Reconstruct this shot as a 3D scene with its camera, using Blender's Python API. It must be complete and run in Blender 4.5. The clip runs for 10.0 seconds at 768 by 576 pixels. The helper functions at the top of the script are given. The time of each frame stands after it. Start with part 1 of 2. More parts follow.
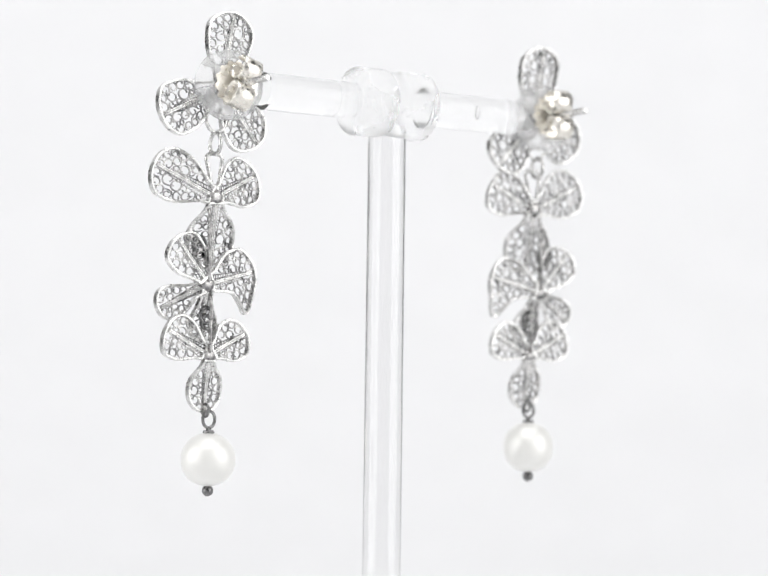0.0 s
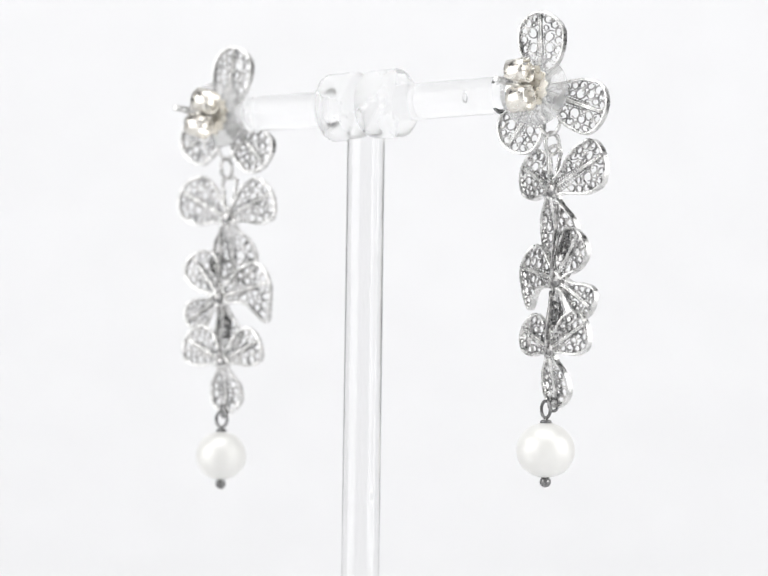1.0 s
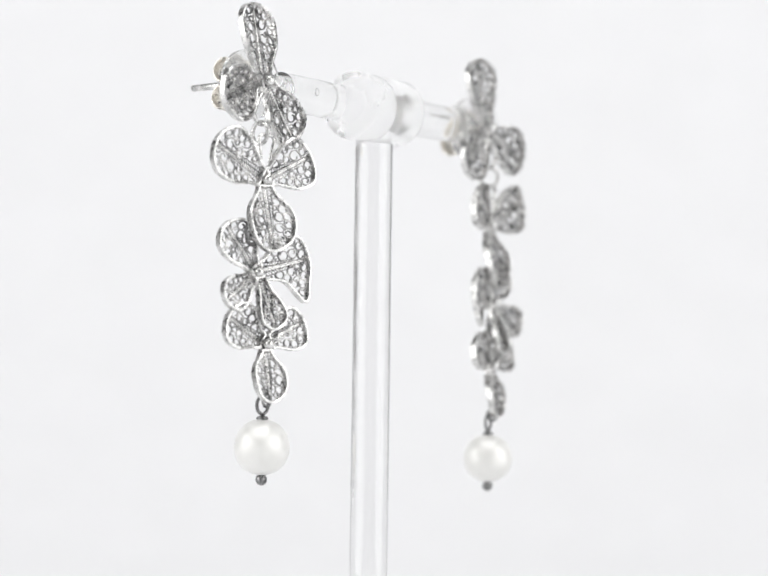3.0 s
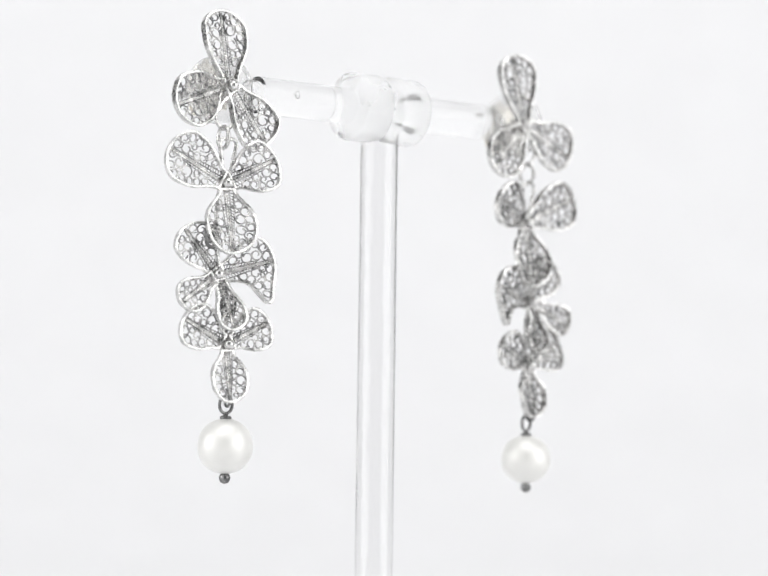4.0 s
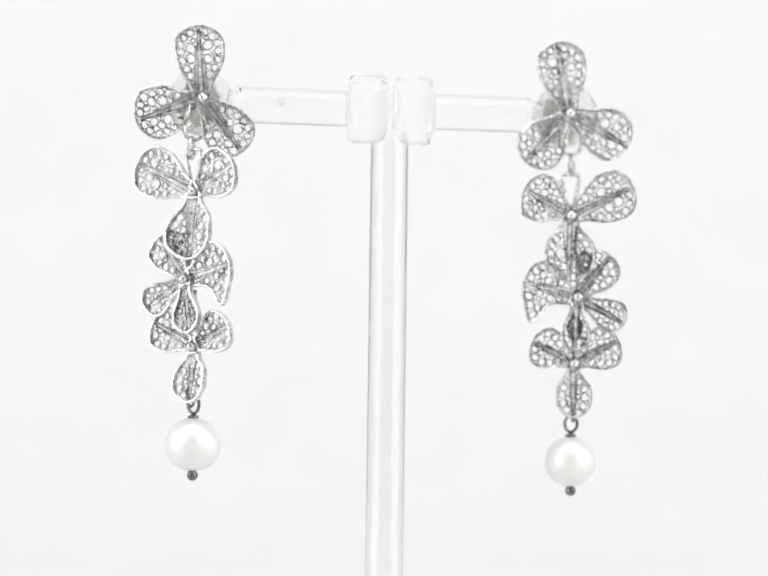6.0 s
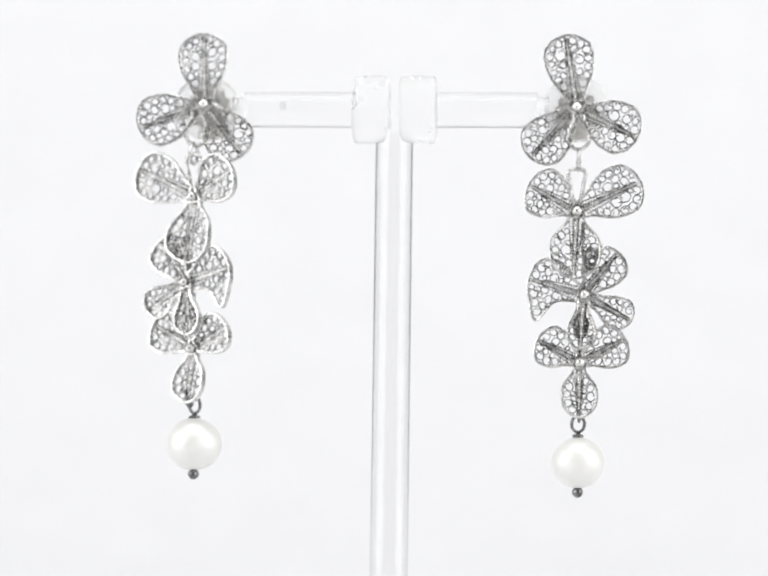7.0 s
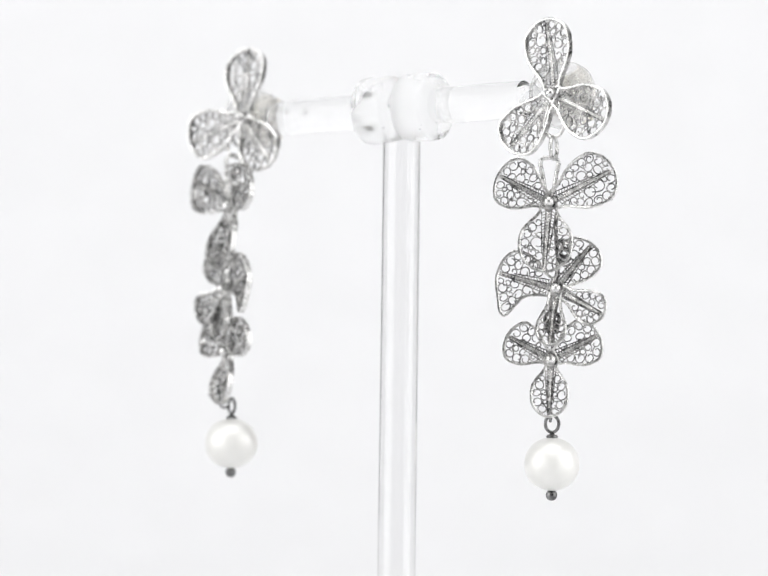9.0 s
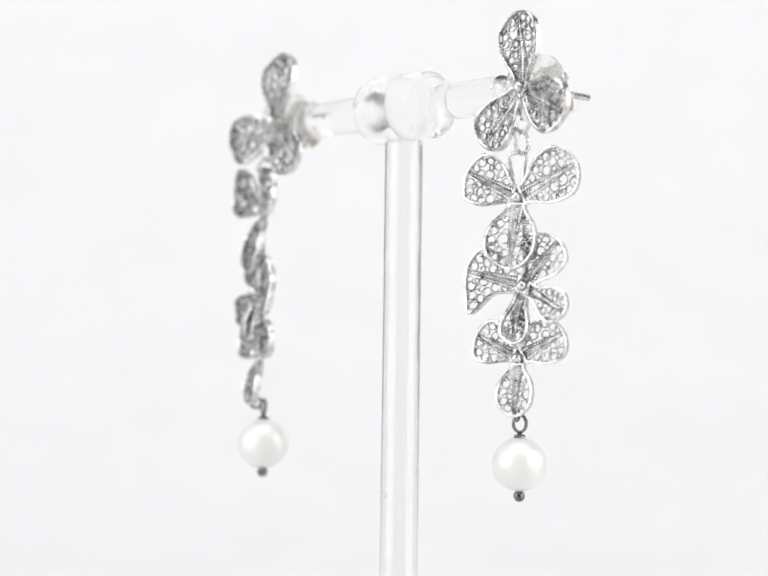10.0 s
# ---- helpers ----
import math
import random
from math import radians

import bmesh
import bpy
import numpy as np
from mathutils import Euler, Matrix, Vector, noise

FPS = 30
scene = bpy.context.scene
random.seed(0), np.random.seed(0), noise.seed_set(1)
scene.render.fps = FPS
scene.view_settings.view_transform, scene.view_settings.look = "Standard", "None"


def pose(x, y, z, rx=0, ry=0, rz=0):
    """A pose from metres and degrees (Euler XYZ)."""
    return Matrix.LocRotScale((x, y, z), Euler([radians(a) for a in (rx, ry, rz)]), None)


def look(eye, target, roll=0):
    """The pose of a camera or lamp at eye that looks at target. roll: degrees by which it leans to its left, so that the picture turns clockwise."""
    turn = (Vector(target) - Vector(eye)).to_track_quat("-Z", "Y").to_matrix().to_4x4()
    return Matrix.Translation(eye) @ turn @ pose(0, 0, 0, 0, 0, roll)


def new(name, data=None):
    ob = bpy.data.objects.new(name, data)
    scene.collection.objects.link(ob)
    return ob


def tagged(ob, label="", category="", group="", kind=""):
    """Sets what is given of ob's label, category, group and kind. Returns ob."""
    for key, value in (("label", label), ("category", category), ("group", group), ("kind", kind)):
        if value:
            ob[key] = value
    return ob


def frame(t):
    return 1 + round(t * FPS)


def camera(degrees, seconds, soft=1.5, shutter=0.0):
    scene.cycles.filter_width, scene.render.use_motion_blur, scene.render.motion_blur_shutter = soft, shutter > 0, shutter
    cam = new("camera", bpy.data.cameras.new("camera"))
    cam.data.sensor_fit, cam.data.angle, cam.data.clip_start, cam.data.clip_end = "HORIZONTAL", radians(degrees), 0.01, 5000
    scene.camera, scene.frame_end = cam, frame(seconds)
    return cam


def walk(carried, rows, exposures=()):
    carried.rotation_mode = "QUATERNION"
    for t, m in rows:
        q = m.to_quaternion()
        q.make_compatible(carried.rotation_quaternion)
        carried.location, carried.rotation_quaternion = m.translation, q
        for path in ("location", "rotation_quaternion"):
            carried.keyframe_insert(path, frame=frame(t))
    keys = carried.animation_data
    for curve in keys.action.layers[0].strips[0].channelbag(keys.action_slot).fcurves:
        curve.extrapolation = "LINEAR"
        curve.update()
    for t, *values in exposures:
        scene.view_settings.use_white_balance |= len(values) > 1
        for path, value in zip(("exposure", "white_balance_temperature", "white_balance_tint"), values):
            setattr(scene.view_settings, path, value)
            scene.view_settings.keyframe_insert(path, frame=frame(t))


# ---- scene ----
import functools

# One millimetre in the scene's metres, and the height of the ear posts over the table.
MM = 0.001
TOP = 0.100

# ---- camera ----
cam = camera(19.56, 10.0, soft=1.5)
cam.data.dof.use_dof = True
cam.data.dof.focus_distance = 0.266
cam.data.dof.aperture_fstop = 20.0
EYE = Vector((0.00025, -0.2778, TOP - 0.0391))
TILT = radians(3.333)
eye_pose = look(EYE, EYE + Vector((0, math.cos(TILT), math.sin(TILT))), 0.76)
walk(cam, [(0.0, eye_pose), (10.0, eye_pose)],
     [(0.0, -0.03), (0.7, -0.01), (1.5, 0.0), (2.0, -0.01), (2.5, -0.06), (4.5, -0.04), (5.5, -0.02), (7.5, 0.0), (10.0, -0.01)])

# Turntable: seconds and degrees.
TURN = [(0.0, 213.8), (0.5, 182.6), (1.0, 147.0), (1.5, 114.5), (2.0, 80.8), (2.2, 67.5), (2.35, 63.2), (2.5, 61.0), (2.7, 58.2), (3.8, 41.4),
        (4.0, 38.2), (4.5, 31.0), (5.0, 23.5), (5.5, 16.4), (7.0, -4.9), (7.5, -12.2), (8.0, -19.6), (8.5, -26.9), (9.0, -34.4), (9.5, -41.6), (10.0, -49.0)]
# Twist of the hanging flowers against their stud, seconds and degrees.
TWIST_LEFT = [(0.0, -6), (0.4, -9), (0.7, -20), (0.9, -18), (1.0, -19), (1.1, -19), (1.2, -15), (1.3, -17), (1.4, -29), (1.5, -17),
              (1.6, -15), (1.7, -17), (1.8, -32), (1.9, -24), (2.0, -27), (2.1, -22), (2.2, -31), (2.3, -18), (2.4, -10), (2.5, -12), (2.6, -13), (2.7, -16), (3.8, -11),
              (4.3, -16), (4.6, -23), (5.2, -29), (5.6, -38), (6.8, -34), (7.1, -20), (7.6, -39), (8.0, -24), (8.5, -36), (9.1, -20), (9.6, -31), (10.0, -18)]
TWIST_RIGHT = [(0.0, 0), (1.0, 8), (1.4, 12), (1.8, 18), (2.0, 27), (2.1, 22), (2.2, 8), (2.5, 8), (4.0, 5), (4.5, -1), (5.5, -6), (7.0, 6), (7.5, 10), (8.2, 18), (9.0, 25), (10.0, 23)]

# ---- light ----
world = bpy.data.worlds.new("studio")
world.use_nodes = True
world.node_tree.nodes["Background"].inputs["Color"].default_value = (0.975, 0.98, 1.0, 1)
world.node_tree.nodes["Background"].inputs["Strength"].default_value = 0.50
scene.world = world


def softbox(name, eye, target, size, power):
    data = bpy.data.lights.new(name, "AREA")
    data.shape, data.size, data.energy, data.color = "SQUARE", size, power, (1.0, 0.998, 0.995)
    ob = new(name, data)
    ob.matrix_world = look(eye, target)
    return ob


softbox("softbox_top", (0, -0.16, 0.62), (0, -0.04, 0.08), 0.50, 2.33)
softbox("softbox_left", (-0.49, -0.24, 0.20), (0, 0, 0.07), 0.56, 2.58)
softbox("softbox_right", (0.49, -0.24, 0.20), (0, 0, 0.07), 0.56, 2.60)


# ---- materials ----
def material(name):
    m = bpy.data.materials.new(name)
    m.use_nodes = True
    return m, m.node_tree.nodes, m.node_tree.links, m.node_tree.nodes["Principled BSDF"]


def noise_ramp(nodes, links, scale, low, high, detail=4.0):
    """Object-space noise through a colour ramp from low to high."""
    co = nodes.new("ShaderNodeTexCoord")
    tex = nodes.new("ShaderNodeTexNoise")
    tex.inputs["Scale"].default_value, tex.inputs["Detail"].default_value = scale, detail
    links.new(co.outputs["Object"], tex.inputs["Vector"])
    ramp = nodes.new("ShaderNodeValToRGB")
    ramp.color_ramp.elements[0].position, ramp.color_ramp.elements[1].position = 0.35, 0.65
    ramp.color_ramp.elements[0].color, ramp.color_ramp.elements[1].color = (*low, 1), (*high, 1)
    links.new(tex.outputs["Fac"], ramp.inputs["Fac"])
    return tex, ramp


def metal(name, low, high, rough, scale=900.0):
    m, nodes, links, b = material(name)
    tex, ramp = noise_ramp(nodes, links, scale, low, high)
    links.new(ramp.outputs["Color"], b.inputs["Base Color"])
    b.inputs["Metallic"].default_value = 1.0
    fine, rr = noise_ramp(nodes, links, scale * 3, (rough * 0.7,) * 3, (rough * 1.5,) * 3)
    links.new(rr.outputs["Color"], b.inputs["Roughness"])
    bump = nodes.new("ShaderNodeBump")
    bump.inputs["Strength"].default_value, bump.inputs["Distance"].default_value = 0.25, 0.00005
    links.new(fine.outputs["Fac"], bump.inputs["Height"])
    links.new(bump.outputs["Normal"], b.inputs["Normal"])
    return m


SILVER = metal("polished_silver", (0.52, 0.52, 0.51), (0.86, 0.85, 0.84), 0.27)
WIRE = metal("filigree_silver", (0.18, 0.18, 0.18), (0.62, 0.61, 0.60), 0.29)
OXIDE = metal("oxidised_silver", (0.14, 0.14, 0.14), (0.34, 0.34, 0.34), 0.28)
WARM = metal("nickel_silver", (0.80, 0.77, 0.71), (0.92, 0.89, 0.83), 0.30)


def pearl_material():
    m, nodes, links, b = material("pearl")
    tex, ramp = noise_ramp(nodes, links, 260.0, (0.82, 0.815, 0.79), (0.88, 0.875, 0.85), 2.0)
    links.new(ramp.outputs["Color"], b.inputs["Base Color"])
    b.inputs["Roughness"].default_value = 0.45
    b.inputs["Metallic"].default_value = 0.26
    b.inputs["Coat Weight"].default_value, b.inputs["Coat Roughness"].default_value = 0.75, 0.48
    b.inputs["Coat IOR"].default_value = 1.65
    b.inputs["Sheen Weight"].default_value = 0.15
    b.inputs["Subsurface Weight"].default_value = 0.15
    b.inputs["Subsurface Radius"].default_value = (0.002, 0.002, 0.002)
    b.inputs["Subsurface Scale"].default_value = 0.5
    bump = nodes.new("ShaderNodeBump")
    bump.inputs["Strength"].default_value, bump.inputs["Distance"].default_value = 0.3, 0.0002
    links.new(tex.outputs["Fac"], bump.inputs["Height"])
    links.new(bump.outputs["Normal"], b.inputs["Normal"])
    return m


def acrylic_material(name, rough, strength, milky=0.0, ior=1.49):
    m, nodes, links, b = material(name)
    b.inputs["Base Color"].default_value = (0.997, 0.998, 0.997, 1)
    b.inputs["Transmission Weight"].default_value = 1.0 - milky
    b.inputs["IOR"].default_value = ior
    tex, ramp = noise_ramp(nodes, links, 220.0, (rough,) * 3, (rough * 3 + 0.004,) * 3)
    links.new(ramp.outputs["Color"], b.inputs["Roughness"])
    bump = nodes.new("ShaderNodeBump")
    bump.inputs["Strength"].default_value, bump.inputs["Distance"].default_value = strength, 0.0003
    links.new(tex.outputs["Fac"], bump.inputs["Height"])
    links.new(bump.outputs["Normal"], b.inputs["Normal"])
    return m


def paper_material():
    m, nodes, links, b = material("white_backdrop_paper")
    tex, ramp = noise_ramp(nodes, links, 60.0, (0.800, 0.802, 0.814), (0.815, 0.817, 0.829))
    links.new(ramp.outputs["Color"], b.inputs["Base Color"])
    b.inputs["Roughness"].default_value = 0.8
    return m


PEARL = pearl_material()
ACRYLIC = acrylic_material("clear_acrylic", 0.02, 0.03, 0.03, 1.49)
ACRYLIC_BAR = acrylic_material("bar_acrylic", 0.04, 0.07, 0.04, 1.30)
ACRYLIC_COLLAR = acrylic_material("cloudy_acrylic", 0.16, 0.30, 0.12, 1.09)
ACRYLIC_DISC = acrylic_material("disc_acrylic", 0.10, 0.12, 0.22, 1.14)
PAPER = paper_material()


def wall_material(name, low, high):
    m, nodes, links, b = material(name)
    tex, ramp = noise_ramp(nodes, links, 9.0, low, high)
    links.new(ramp.outputs["Color"], b.inputs["Base Color"])
    b.inputs["Roughness"].default_value = 0.85
    return m


# Wall tones picked for the acrylic's edges and the silver's reflections.
WALL = wall_material("grey_wall_paint", (0.24, 0.24, 0.245), (0.30, 0.30, 0.305))
WALL_SOUTH = wall_material("light_grey_wall_paint", (0.62, 0.62, 0.625), (0.70, 0.70, 0.705))
WALL_MID = wall_material("pale_grey_wall_paint", (0.55, 0.55, 0.555), (0.62, 0.62, 0.625))
WALL_LIGHT = wall_material("white_wall_paint", (0.78, 0.785, 0.79), (0.83, 0.83, 0.835))


# ---- mesh helpers, in millimetres ----
def part(name, bm, mat, parent=None, label="", smooth=True, crisp=False):
    """One bmesh, in millimetres, as one mesh object under a thing or a part."""
    bmesh.ops.scale(bm, vec=(MM, MM, MM), verts=bm.verts)
    bmesh.ops.recalc_face_normals(bm, faces=bm.faces)
    me = bpy.data.meshes.new(name)
    bm.to_mesh(me)
    bm.free()
    me.materials.append(mat)
    if smooth:
        me.polygons.foreach_set("use_smooth", [True] * len(me.polygons))
    if crisp:
        me.set_sharp_from_angle(angle=radians(33))
    ob = new(name, me)
    ob.parent = parent
    if label:
        ob["label"] = label
    return ob


def sweep(bm, pts, section, closed=False, up=Vector((0, -1, 0))):
    """Sweep a closed section of (side, up) pairs along points; up is the section's second axis."""
    n, k = len(pts), len(section)
    rings = []
    for i, p in enumerate(pts):
        a = pts[(i - 1) % n] if closed or i else pts[0]
        b = pts[(i + 1) % n] if closed or i < n - 1 else pts[-1]
        t = (Vector(b) - Vector(a)).normalized()
        s = t.cross(up)
        s = s.normalized() if s.length > 1e-4 else Vector((1, 0, 0))
        u = s.cross(t).normalized()
        rings.append([bm.verts.new(Vector(p) + s * c[0] + u * c[1]) for c in section])
    for i in range(n if closed else n - 1):
        q, r = rings[i], rings[(i + 1) % n]
        for j in range(k):
            bm.faces.new((q[j], q[(j + 1) % k], r[(j + 1) % k], r[j]))
    if not closed:
        bm.faces.new(rings[0][::-1])
        bm.faces.new(rings[-1])


def round_section(r, k=5):
    return [(r * math.cos(2 * math.pi * j / k), r * math.sin(2 * math.pi * j / k)) for j in range(k)]


def strap_section(w, d):
    """A flat wire on edge, w wide and d deep, with softened corners."""
    c = min(w, d) * 0.27
    return [(-w / 2, -d / 2 + c), (-w / 2 + c, -d / 2), (w / 2 - c, -d / 2), (w / 2, -d / 2 + c),
            (w / 2, d / 2 - c), (w / 2 - c, d / 2), (-w / 2 + c, d / 2), (-w / 2, d / 2 - c)]


def lathe(bm, profile, axis="z", seg=40, at=(0, 0, 0)):
    """Turn a profile of (radius, height) round an axis; ends with radius 0 are closed."""
    rings = []
    for r, h in profile:
        ring = []
        for j in range(seg if r > 0 else 1):
            a = 2 * math.pi * j / seg
            x, y = r * math.cos(a), r * math.sin(a)
            v = {"z": (x, y, h), "y": (x, h, y), "x": (h, x, y)}[axis]
            ring.append(bm.verts.new(Vector(v) + Vector(at)))
        rings.append(ring)
    for a, b in zip(rings, rings[1:]):
        for j in range(seg):
            q = [a[j % len(a)], a[(j + 1) % len(a)], b[(j + 1) % len(b)], b[j % len(b)]]
            q = list(dict.fromkeys(q))
            if len(q) > 2:
                bm.faces.new(q)
    return bm


def rod(axis, r, a, b, bevel=0.25, bore=0.0, at=(0, 0, 0), seg=40):
    """A rod or tube along an axis from a to b with rounded rims."""
    bm = bmesh.new()
    c = bevel
    outer = [(r - c, a), (r - c * 0.3, a + c * 0.3), (r, a + c), (r, b - c), (r - c * 0.3, b - c * 0.3), (r - c, b)]
    if bore:
        prof = outer + [(bore, b), (bore, a), (r - c, a)]
    else:
        prof = [(0, a)] + outer + [(0, b)]
    lathe(bm, prof, axis, seg, at)
    bmesh.ops.remove_doubles(bm, verts=bm.verts, dist=1e-5)
    return bm


# ---- setting: a white sweep of paper in an added, unseen room ----
def backdrop():
    bm = bmesh.new()
    prof = [(-900, 0)] + [(-900 + i * 30, 0) for i in range(1, 35)]
    prof += [(120 + 200 * math.sin(a), 200 - 200 * math.cos(a)) for a in [math.pi / 2 * i / 16 for i in range(1, 17)]]
    prof += [(320, 260 + 60 * i) for i in range(6)]
    rows = [[bm.verts.new((x, y, z)) for x in (-460, -230, 0, 230, 460)] for y, z in prof]
    for a, b in zip(rows, rows[1:]):
        for j in range(4):
            bm.faces.new((a[j], a[j + 1], b[j + 1], b[j]))
    return tagged(part("backdrop", bm, PAPER), "seamless white paper backdrop sweeping up behind the stand", "backdrop", kind="structure")


backdrop()


def slab(name, lo, hi, mat, label, category):
    bm = bmesh.new()
    bmesh.ops.create_cube(bm, size=1.0)
    for v in bm.verts:
        v.co = Vector([lo[k] if v.co[k] < 0 else hi[k] for k in range(3)])
    return tagged(part(name, bm, mat, smooth=False), label, category, kind="structure")


# an unseen plain room added to close the place; its greys shape reflections and bounce
slab("floor", (-1150, -1250, -104), (1150, 1100, -4), WALL_LIGHT, "unseen plain pale grey floor added under the backdrop", "floor")
slab("ceiling", (-1150, -1250, 1500), (1150, 1100, 1600), WALL_LIGHT, "unseen plain white ceiling added to close the room and bounce light", "ceiling")
slab("wall_west", (-1250, -1250, -104), (-1150, 1100, 1600), WALL, "unseen grey wall added to tone the reflections in silver and acrylic", "wall")
slab("wall_east", (1150, -1250, -104), (1250, 1100, 1600), WALL, "unseen grey wall added to tone the reflections in silver and acrylic", "wall")
slab("wall_north", (-1250, 1100, -104), (1250, 1200, 1600), WALL_MID, "unseen pale grey wall added behind the backdrop to lighten the acrylic's edges", "wall")
slab("wall_south", (-1250, -1350, -104), (1250, -1250, 1600), WALL_SOUTH, "unseen grey wall added to tone the reflections in silver and acrylic", "wall")


# ---- the stand ----
STEM = (1.12, 2.36)          # the stem's place on the turntable
HALF = 23.5                # from the middle to each ear post
STUD_Y = 0.0               # the flowers' plane
MID = 0.55


def display_stand():
    root = tagged(new("display_stand"), "clear acrylic T-shaped earring stand with end discs", "stand")
    x0, y0 = STEM
    part("stem", lathe(bmesh.new(), [(0, -100), (2.33, -100)] + [(2.35, -99.5 + 96.5 * i / 10) for i in range(11)], "z", 48, (x0, y0, 0)), ACRYLIC, root)
    chip = lathe(bmesh.new(), [(0.2 * math.sin(math.pi * i / 10) if 0 < i < 10 else 0, 0.6 * math.cos(math.pi * i / 10)) for i in range(11)], "z", 12, (x0 + 2.3 * math.cos(radians(156)), y0 + 2.3 * math.sin(radians(156)), -48.7))
    part("chip", chip, ACRYLIC_COLLAR, root, "small chip in the stem's surface")
    for s in (-1, 1):
        end = abs(MID + s * (HALF - 5.0) - x0)
        collar = [(0, 0.75), (3.75, 0.75), (4.15, 0.9), (4.25, 1.2), (4.25, 4.75), (4.15, 5.05), (3.75, 5.2), (0, 5.2)]
        part("collar", lathe(bmesh.new(), [(r, x0 + s * h) for r, h in collar], "x", 48, (0, y0, -0.2)), ACRYLIC_COLLAR, root, "cloudy acrylic collar")
        bar = part("bar", lathe(bmesh.new(), [(2.25, x0 + s * (5.0 + (end - 5.0) * i / 8)) for i in range(9)], "x", 48, (0, y0, -0.2)), ACRYLIC_BAR, root)
        tip = [(1.7, end), (1.75, end + 0.2), (1.75, end + 1.4), (1.5, end + 1.6), (0, end + 1.6)]
        part("bar_tip", lathe(bmesh.new(), [(r, x0 + s * h) for r, h in tip], "x", 32, (0, y0, -0.2)), ACRYLIC_COLLAR, root)
        if s < 0:
            bubble = lathe(bmesh.new(), [(0.36 * math.sin(math.pi * i / 10) if 0 < i < 10 else 0, 0.42 * math.cos(math.pi * i / 10)) for i in range(11)], "z", 16, (MID - HALF + 10.0, y0 - 1.4, 0.1))
            part("air_bubble", bubble, ACRYLIC, bar, "tiny trapped air bubble")
        part("end_disc", rod("y", 4.1, 1.35, 4.2, 0.5, bore=0.7, at=(MID + s * HALF, 0, 0)), ACRYLIC_DISC, root)
    return root


# ---- filigree ----
# Petal profiles: the half width as a share of the greatest, at even steps of the length.
PROFILES = {
    "fan": (0.34, 0.40, 0.55, 0.73, 0.88, 0.97, 1.0, 1.02, 1.0, 0.94, 0.85),
    "leaf": (0.28, 0.34, 0.58, 0.82, 0.95, 1.0, 1.0, 0.97, 0.90, 0.82, 0.74),
    "drop": (0.42, 0.40, 0.44, 0.54, 0.72, 0.90, 1.0, 1.04, 1.05, 1.0, 0.90),
    "hook": (0.34, 0.36, 0.42, 0.48, 0.56, 0.80, 1.42, 1.66, 1.26, 0.90, 0.80),
}


@functools.lru_cache(maxsize=None)
def profile_table(kind):
    knots = np.linspace(0, 1, 11)
    u = np.linspace(0, 1, 201)
    f = sum(np.interp(np.clip(u + d, 0, 1), knots, PROFILES[kind]) for d in np.linspace(-0.08, 0.08, 9)) / 9
    f *= np.sqrt(1 - np.clip((u - 0.7) / 0.3, 0, 1) ** 2.3)
    return [float(v) for v in f]


def petal_half_width(u, w, kind, side=1):
    """Half the petal's width at the fraction u of its length."""
    table = profile_table("fan" if kind == "hook" and side < 0 else kind)
    k = min(max(u, 0.0), 1.0) * 200
    i = min(int(k), 199)
    return 0.5 * w * (table[i] + (table[i + 1] - table[i]) * (k - i))


class Petal:
    """Maps petal plane coordinates (along, across) to the flower's space, with tilt and cupping."""

    def __init__(self, angle, length, width, kind="fan", tilt=14.0, cup=0.05, flip=1, start=0.7, phase=0.0):
        self.angle, self.length, self.width, self.kind = radians(angle), length, width, kind
        self.tilt, self.cup, self.flip, self.start = radians(tilt), cup, flip, start
        self.phase = phase

    def at(self, a, c, lift=0.0):
        l = self.length
        u = a / l
        front = math.sin(self.tilt) * a * (1.25 - 0.45 * u) + self.cup * c * c - lift
        front += 0.035 * c * math.sin(7.5 * u + self.phase) + 0.10 * math.sin(5 * u + 2 * self.phase)
        a2 = a * math.cos(self.tilt)
        ca, sa = math.cos(self.angle), math.sin(self.angle)
        return Vector((a2 * ca - c * sa, 0.7 - front, a2 * sa + c * ca))

    def outline(self, n=40):
        s, l = self.start, self.length
        us = [0.5 - 0.5 * math.cos(math.pi * i / n) for i in range(n + 1)]
        right, left = [[(s + u * (l - s), side * petal_half_width(u, self.width, self.kind, side * self.flip)) for u in us] for side in (1, -1)]
        return right + left[-2::-1]

    def inside(self, a, c, margin):
        u = (a - self.start) / (self.length - self.start)
        if not 0.02 < u < 0.985:
            return False
        e = 0.02
        h = min(petal_half_width(x, self.width, self.kind, (1 if c > 0 else -1) * self.flip) for x in (max(u - margin / self.length, 0.001), u, min(u + margin / self.length, 0.999)))
        return abs(c) + margin < h + e


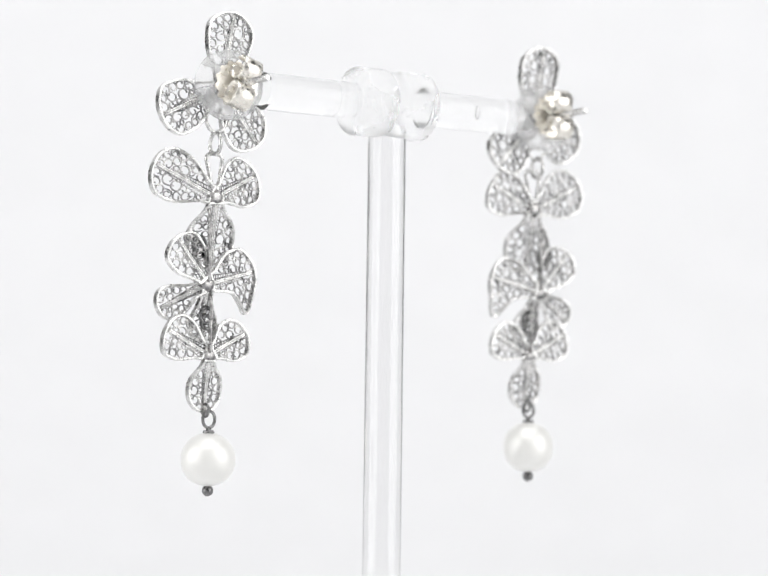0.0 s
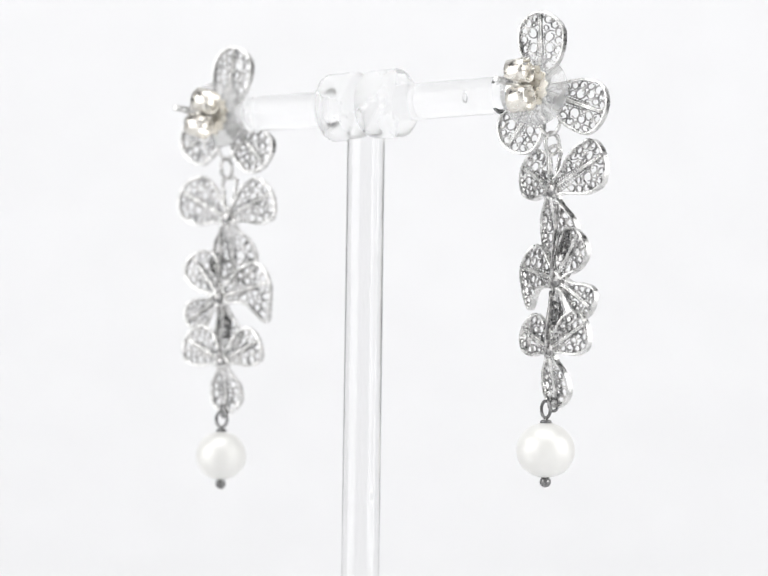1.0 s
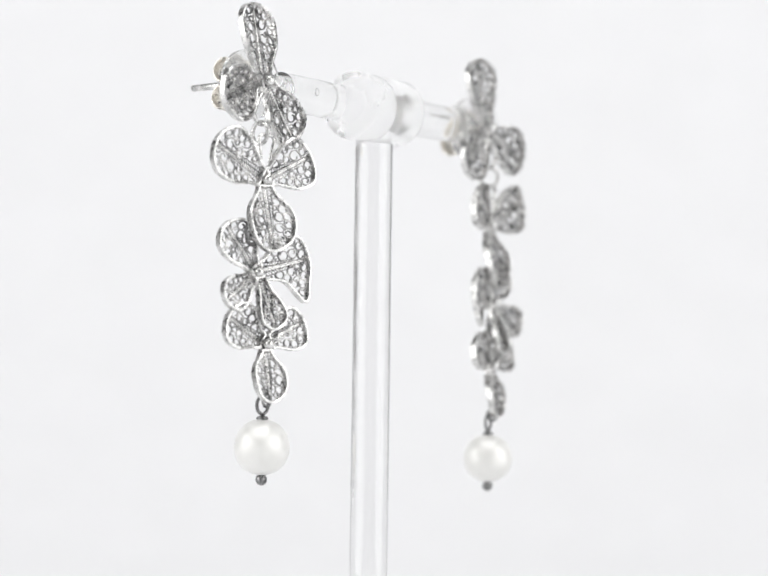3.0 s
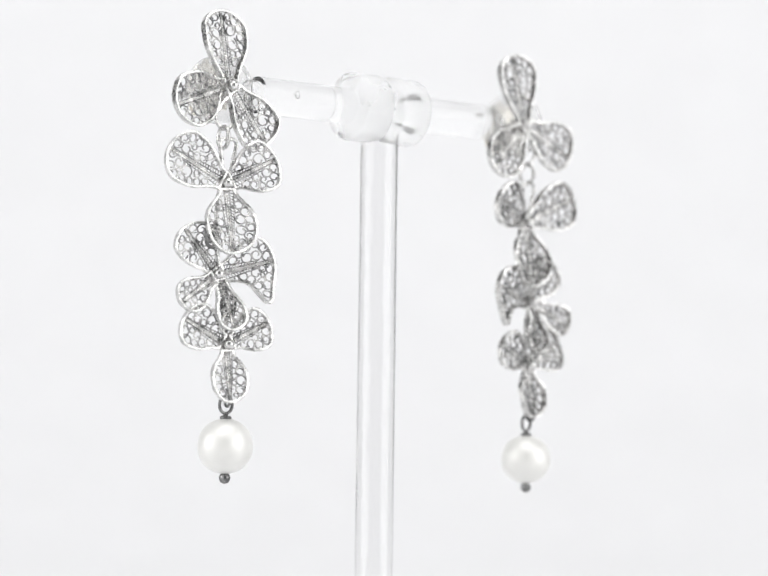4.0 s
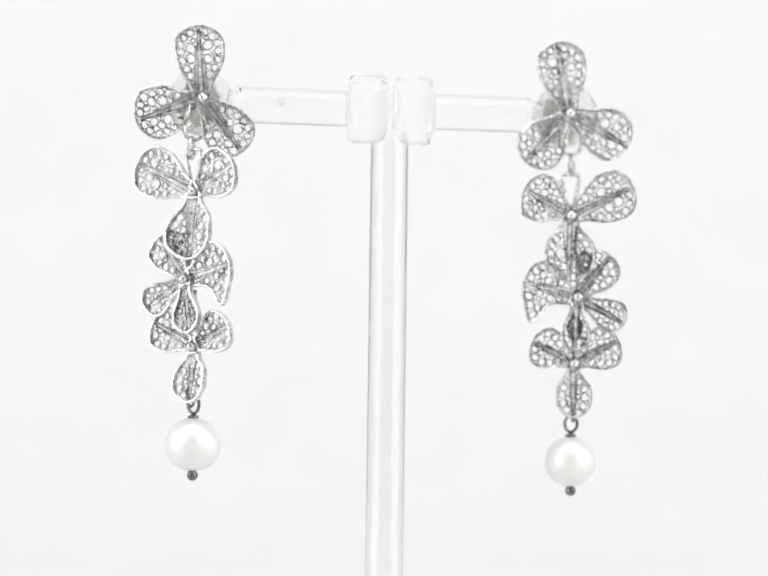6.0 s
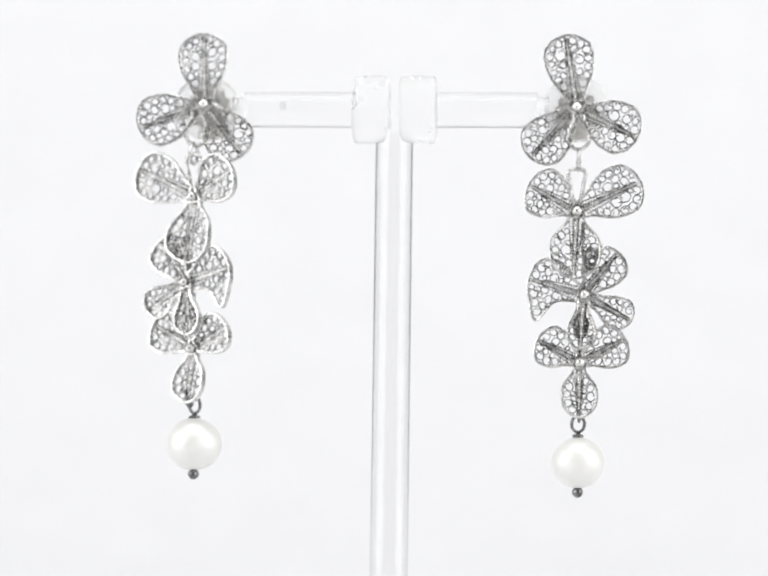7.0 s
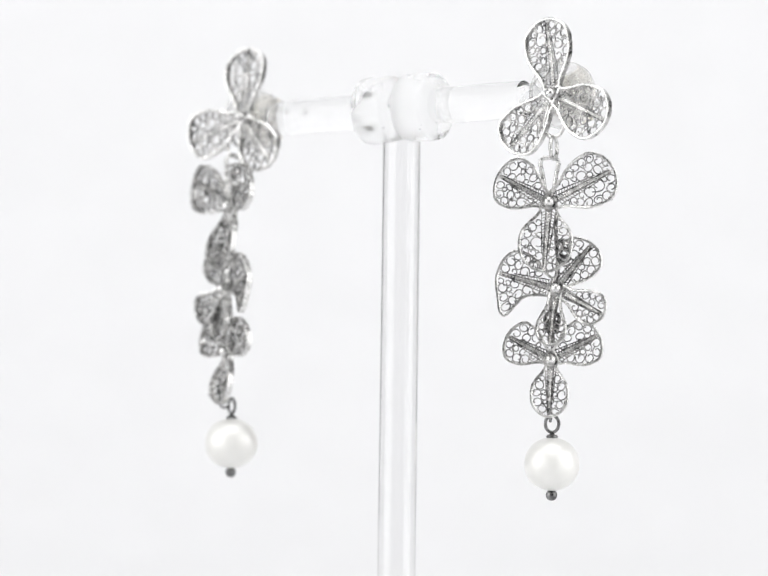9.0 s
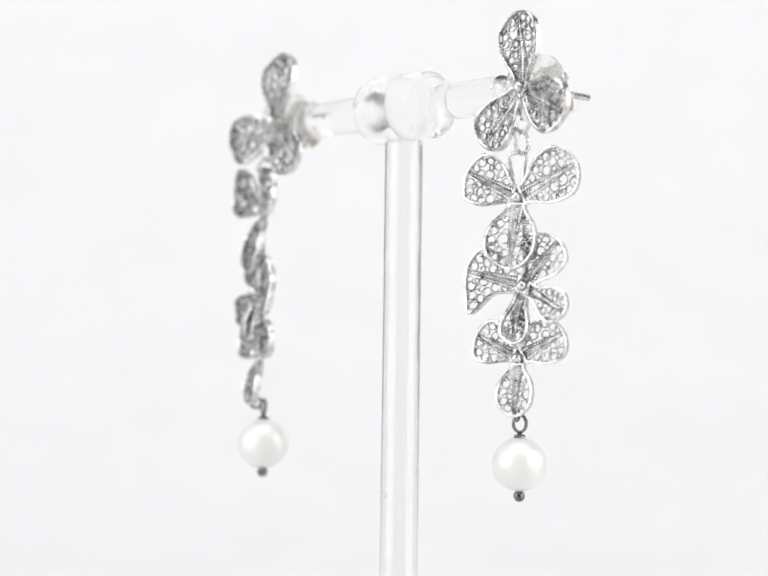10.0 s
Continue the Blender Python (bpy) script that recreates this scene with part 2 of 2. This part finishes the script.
def petal_meshes(p, parent, rnd):
    rim = bmesh.new()
    sweep(rim, [p.at(a, c) for a, c in p.outline()], strap_section(0.33, 0.9), closed=True)
    part("petal_rim", rim, SILVER, parent, crisp=True)
    vein = bmesh.new()
    for off in (-0.11, 0.11):
        pts = [p.at(p.length * (0.08 + 0.89 * i / 14), off, 0.2 + 0.03 * math.sin(3 * i + 9 * off)) for i in range(15)]
        sweep(vein, pts, round_section(0.13, 7))
    part("petal_vein", vein, SILVER, parent)
    fil = bmesh.new()
    for off in (-0.36, 0.36):
        pts = [p.at(p.length * (0.1 + 0.84 * i / 12), off * (1 - 0.45 * i / 12), 0.04) for i in range(13)]
        sweep(fil, pts, round_section(0.075, 4))
    # slanted ladder wires on both sides of the vein
    steps = int(p.length * 0.60 / 0.36)
    for i in range(steps):
        a = p.length * 0.12 + i * 0.36
        for s in (-1, 1):
            reach = min(0.15 * p.width, 0.85) * (1 - 0.5 * i / steps)
            if p.inside(a + 0.3, s * reach, 0.1):
                sweep(fil, [p.at(a, s * 0.15), p.at(a + 0.15, s * reach * 0.6, 0.05), p.at(a + 0.32, s * reach)], strap_section(0.10, 0.13))
    for s in (-1, 1):
        pts = [p.at(p.length * (0.14 + 0.6 * i / 12), s * min(0.15 * p.width, 0.85) * (1 - 0.5 * i / 12), 0.03) for i in range(13)
               if p.inside(p.length * (0.14 + 0.6 * i / 12), s * min(0.15 * p.width, 0.85) * (1 - 0.5 * i / 12), 0.1)]
        if len(pts) > 3:
            sweep(fil, pts, round_section(0.065, 4))
    edge = np.array(p.outline(60))
    placed = []
    # a first row of even curls along the rim
    size = 0.53 if p.width > 4.2 else 0.42
    rim_line = p.outline(90)
    for k, (a0, c0) in enumerate(rim_line):
        a1, c1 = rim_line[(k + 1) % len(rim_line)]
        n = math.hypot(a1 - a0, c1 - c0) or 1.0
        r = size * (1.0 + 0.08 * math.sin(2.3 * k))
        a, c = a0 + (c1 - c0) / n * (r + 0.12), c0 - (a1 - a0) / n * (r + 0.12)
        if not p.inside(a, c, r * 0.9) or abs(c) < 0.24 + r * 0.9 or a < 0.3 * p.length:
            continue
        if any(math.hypot(a - qa, c - qc) < (r + qr) * 0.97 for qa, qc, qr in placed):
            continue
        placed.append((a, c, r))
    # curls that grow until they touch a neighbour, the rim or the vein
    for attempt in range(2000):
        least = 0.46 if attempt < 500 else 0.36 if attempt < 1000 else 0.29 if attempt < 1500 else 0.26
        a = rnd.uniform(p.start + 0.4, p.length)
        c = rnd.uniform(-p.width / 2, p.width / 2)
        if not p.inside(a, c, 0.2):
            continue
        lane = 0.20 + min(0.13 * p.width, 0.75) * max(0.0, 1 - a / (p.length * 0.78))
        r = min(float(np.min(np.hypot(edge[:, 0] - a, edge[:, 1] - c))) - 0.06, abs(c) - lane)
        for qa, qc, qr in placed:
            r = min(r, math.hypot(a - qa, c - qc) - qr + 0.04)
            if r < least:
                break
        if least <= r:
            placed.append((a, c, min(r, 0.70)))
    for a, c, r in placed:
        th = rnd.uniform(0, 2 * math.pi)
        hand = rnd.choice((-1, 1))
        flat, lean = rnd.uniform(0.76, 1.0), rnd.uniform(0, math.pi)
        # plain loops, and scrolls that curl inwards at one end
        scroll = r > 0.4 and rnd.random() < 0.1
        turns = rnd.uniform(1.3, 1.55) if scroll else rnd.uniform(1.0, 1.14) if r > 0.4 else rnd.uniform(0.86, 1.0)
        tail = rnd.uniform(0.3, 0.75)
        pts = []
        for i in range(19):
            k = i / 18
            ang = th + hand * k * 2 * math.pi * turns
            inward = 1.1 * max(0.0, (k - 0.62) / 0.38) * 0.7 if scroll else 0.42 * max(0.0, (k - 0.86) / 0.14)
            rr = r * (1.0 + tail * max(0.0, 1 - k / 0.16) ** 2 - inward)
            x, y = rr * math.cos(ang), rr * math.sin(ang) * flat
            pts.append(p.at(a + x * math.cos(lean) - y * math.sin(lean), c + x * math.sin(lean) + y * math.cos(lean), 0.08 * k))
        sweep(fil, pts, strap_section(0.13, 0.30))
    part("petal_filigree", fil, WIRE, parent, crisp=True)


# Each flower: its petals (angle, length, width, form, tilt, cup).
STUD_LEFT = [(87, 9.4, 5.9, "fan", -10, 0.03), (-21, 8.7, 6.2, "fan", 6, 0.04), (232, 8.3, 6.0, "fan", 6, 0.04)]
STUD_RIGHT = [(99, 9.3, 5.9, "fan", -4, 0.03), (-27, 8.5, 6.2, "fan", 6, 0.04), (228, 8.6, 5.8, "fan", 6, 0.04)]
UPPER_SIDES = [(152, 6.9, 5.9, "fan", 10, 0.05), (26, 8.7, 6.1, "fan", 10, 0.05)]
UPPER_LEFT = UPPER_SIDES + [(268, 8.6, 6.2, "leaf", 13, 0.06)]
UPPER_RIGHT = UPPER_SIDES + [(267, 8.6, 6.2, "leaf", 13, 0.06)]
MIDDLE_TOP = [(165, 7.2, 6.2, "hook", 8, 0.04), (52, 6.8, 5.0, "fan", 0, 0.05)]
MIDDLE_LEFT = MIDDLE_TOP + [(-36, 6.4, 3.8, "drop", 16, 0.06), (255, 7.2, 3.4, "drop", 20, 0.06)]
MIDDLE_RIGHT = MIDDLE_TOP + [(-29, 6.8, 3.8, "drop", 16, 0.06), (265, 7.2, 3.3, "drop", 20, 0.06)]
FLOWER_LOWER = [(152, 5.9, 4.9, "fan", 5, 0.05), (28, 6.4, 5.2, "fan", 5, 0.05), (269, 6.9, 4.3, "leaf", 12, 0.06)]


def flower(name, spec, parent, mirror, seed, label=""):
    rnd = random.Random(seed)
    bm = lathe(bmesh.new(), [(0, 1.15), (0.45, 1.1), (0.8, 0.98), (0.95, 0.8), (0.85, 0.62), (0, 0.5)], "y", 24)
    body = part(name, bm, WIRE, parent, label)
    for ang, l, w, kind, tilt, cup in spec:
        p = Petal(180 - ang if mirror else ang, l, w, kind, tilt, cup, -1 if mirror else 1, phase=rnd.uniform(0, 6.28))
        petal_meshes(p, body, rnd)
    ball = lathe(bmesh.new(), [(0.66 * math.sin(math.pi * i / 12) if 0 < i < 12 else 0, -0.1 - 0.66 * math.cos(math.pi * i / 12)) for i in range(13)], "y", 20)
    bmesh.ops.remove_doubles(ball, verts=ball.verts, dist=1e-4)
    part("granule", ball, SILVER, body)
    coil = bmesh.new()
    sweep(coil, [Vector((0.86 * math.cos(a), 0.32, 0.86 * math.sin(a))) for a in [2 * math.pi * i / 20 for i in range(20)]], round_section(0.17, 5), closed=True)
    part("granule_collar", coil, WIRE, body)
    return body


def ring_mesh(r, wire, axis="x", squash=1.0, at=(0, 0, 0)):
    bm = bmesh.new()
    pts = []
    for i in range(28):
        a = 2 * math.pi * i / 28
        c, s = r * math.cos(a), r * math.sin(a) * squash
        pts.append(Vector((0, c, s) if axis == "x" else (c, 0, s)) + Vector(at))
    sweep(bm, pts, round_section(wire, 7), closed=True, up=Vector((1, 0, 0) if axis == "x" else (0, 1, 0)))
    return bm


def butterfly_back(parent, roll):
    """The spring clutch behind the disc: a scalloped plate with two rolled loops."""
    bm = bmesh.new()
    seg = 96
    rings = []
    for y in (4.4, 4.65):
        rings.append([bm.verts.new(((2.75 + 0.17 * math.cos(14 * a)) * math.cos(a), y, (2.75 + 0.17 * math.cos(14 * a)) * math.sin(a)))
                      for a in [2 * math.pi * j / seg for j in range(seg)]])
    for j in range(seg):
        bm.faces.new((rings[0][j], rings[0][(j + 1) % seg], rings[1][(j + 1) % seg], rings[1][j]))
    bm.faces.new(rings[0])
    bm.faces.new(rings[1][::-1])
    plate = part("clutch", bm, WARM, parent, "warm silver butterfly clutch", smooth=False)
    plate.rotation_euler[1] = radians(roll)
    for s in (-1, 1):
        loop = bmesh.new()
        pts = []
        for i in range(22):
            a = -0.3 + i / 21 * 5.6
            pts.append(Vector((0, 6.15 - 1.45 * math.cos(a), s * (1.62 - 1.45 * math.sin(a)))))
        sweep(loop, pts, strap_section(2.5, 0.22), up=Vector((0, -1, 0.001)))
        part("clutch_loop", loop, WARM, plate)


def earring(mirror, seed, places, girth):
    """One drop earring; its granule is the origin. places: the hanging pieces against it."""
    root = tagged(new("earring"), "silver filigree orchid drop earring with a white pearl", "earring", "pair of earrings")
    m = -1 if mirror else 1
    flower("stud_flower", STUD_LEFT if mirror else STUD_RIGHT, root, mirror, seed)
    part("ear_post", rod("y", 0.42, 0.9, 11.8, 0.15, seg=14), SILVER, root)
    butterfly_back(root, 4 if mirror else -18)
    # the loop below the stud and the jump ring in it
    hook = bmesh.new()
    arch = [(1.35 * math.cos(a), -3.7 + 1.55 * math.sin(a)) for a in [math.pi + math.pi * i / 12 for i in range(13)]]
    sweep(hook, [Vector((m * (0.9 if mirror else 0.3) + x, 0.35, z)) for x, z in [(-0.55, -0.9), (-0.8, -1.9), (-1.2, -2.9)] + arch + [(1.2, -2.9), (0.8, -1.9), (0.55, -0.9)]], round_section(0.25, 6))
    part("stud_loop", hook, SILVER, root)
    ring = part("jump_ring", ring_mesh(1.3, 0.25, "x", 1.0), SILVER, root)
    upper = flower("upper_flower", UPPER_LEFT if mirror else UPPER_RIGHT, root, mirror, seed + 1)
    hanger = bmesh.new()
    sweep(hanger, [Vector(v) for v in ((-0.5, 0.6, 1.0), (-0.55, 0.5, 1.6), (-0.8, 0.3, 3.2), (-1.08, 0.2, 4.5), (-1.02, 0.2, 4.95), (-0.7, 0.2, 5.22), (0, 0.2, 5.3),
                                      (0.7, 0.2, 5.22), (1.02, 0.2, 4.95), (1.08, 0.2, 4.5), (0.8, 0.3, 3.2), (0.55, 0.5, 1.6), (0.5, 0.6, 1.0))], round_section(0.26, 6))
    part("hanger", hanger, SILVER, upper)
    middle = flower("middle_flower", MIDDLE_LEFT if mirror else MIDDLE_RIGHT, root, mirror, seed + 2)
    lower = flower("lower_flower", FLOWER_LOWER, root, mirror, seed + 3)
    for low, rise in ((middle, 9.0), (lower, 7.0)):
        stem = bmesh.new()
        sweep(stem, [Vector((0.15 * math.sin(i), 1.35 - 0.1 * i, 0.3 + (rise - 0.3) * i / 6)) for i in range(7)], round_section(0.24, 6))
        part("back_wire", stem, WIRE, low)
    part("bail", ring_mesh(0.75, 0.18, "x", 1.0, (0, 0.1, -6.55)), OXIDE, lower)
    for low, shift in ((middle, m * 0.9), (lower, m * 0.1)):
        for tip, size in ((4.7, 0.85), (3.9, 0.7)):
            part("link_ring", ring_mesh(size, 0.24, "y", 1.1, (shift, 0.15, tip)), OXIDE, low)
    drop = pearl_drop(root, *girth)
    return root, list(zip((ring, upper, middle, lower, drop), [Vector(v) for v in places]))


def pearl_drop(root, rx, ry, rz):
    bm = bmesh.new()
    prof = []
    for i in range(33):
        a = math.pi * i / 32
        prof.append((rx * math.sin(a) * (1 + 0.02 * math.cos(2 * a)) if 0 < i < 32 else 0, rz * math.cos(a)))
    lathe(bm, prof, "z", 48)
    bmesh.ops.scale(bm, vec=(1, ry / rx, 1), verts=bm.verts)
    bmesh.ops.rotate(bm, cent=(0, 0, 0), matrix=Matrix.Rotation(radians(38), 3, "Z"), verts=bm.verts)
    pearl = part("pearl", bm, PEARL, root, "lustrous white round pearl")
    bead = lathe(bmesh.new(), [(0.68 * math.sin(math.pi * i / 12) if 0 < i < 12 else 0, -rz - 0.5 + 0.68 * math.cos(math.pi * i / 12)) for i in range(13)], "z", 20)
    part("end_bead", bead, OXIDE, pearl, "dark oxidised silver end bead")
    cap = lathe(bmesh.new(), [(0, rz - 0.2), (0.6, rz - 0.15), (0.72, rz + 0.08), (0.6, rz + 0.3), (0.3, rz + 0.36), (0.25, rz + 0.7), (0, rz + 0.7)], "z", 20)
    part("cap", cap, OXIDE, pearl)
    part("eye_loop", ring_mesh(0.8, 0.2, "y", 1.25, (0, 0, rz + 1.6)), OXIDE, pearl)
    return pearl


stand = display_stand()
left_earring, left_swing = earring(True, 11, ((-1.15, 0.2, -6.3), (-1.1, -0.9, -11.8), (-1.95, -0.6, -22.6), (-0.9, -1.3, -30.9), (-0.4, -0.2, -42.85)), (3.55, 3.28, 3.25))
right_earring, right_swing = earring(False, 37, ((0.3, 0.3, -6.6), (0.12, -0.4, -13.05), (1.1, -0.3, -23.4), (0.62, -0.5, -31.8), (0.48, 0.2, -44.15)), (3.32, 3.32, 3.15))


# ---- movement ----
def motions():
    walk(stand, [(t, pose(0, 0, TOP, 0, 0, a)) for t, a in TURN])
    for thing, swing, s, twist in ((left_earring, left_swing, -1, TWIST_LEFT), (right_earring, right_swing, 1, TWIST_RIGHT)):
        seat = pose((MID + s * HALF) * MM, STUD_Y * MM, -0.16 * s * MM)
        walk(thing, [(t, pose(0, 0, TOP, 0, 0, a) @ seat) for t, a in TURN])
        for piece, place in swing:
            share = 0.5 if piece.name.startswith("jump_ring") else 1.0
            walk(piece, [(t, Matrix.Translation(place * MM) @ pose(0, 0, 0, 0, 0, share * a)) for t, a in twist])


motions()
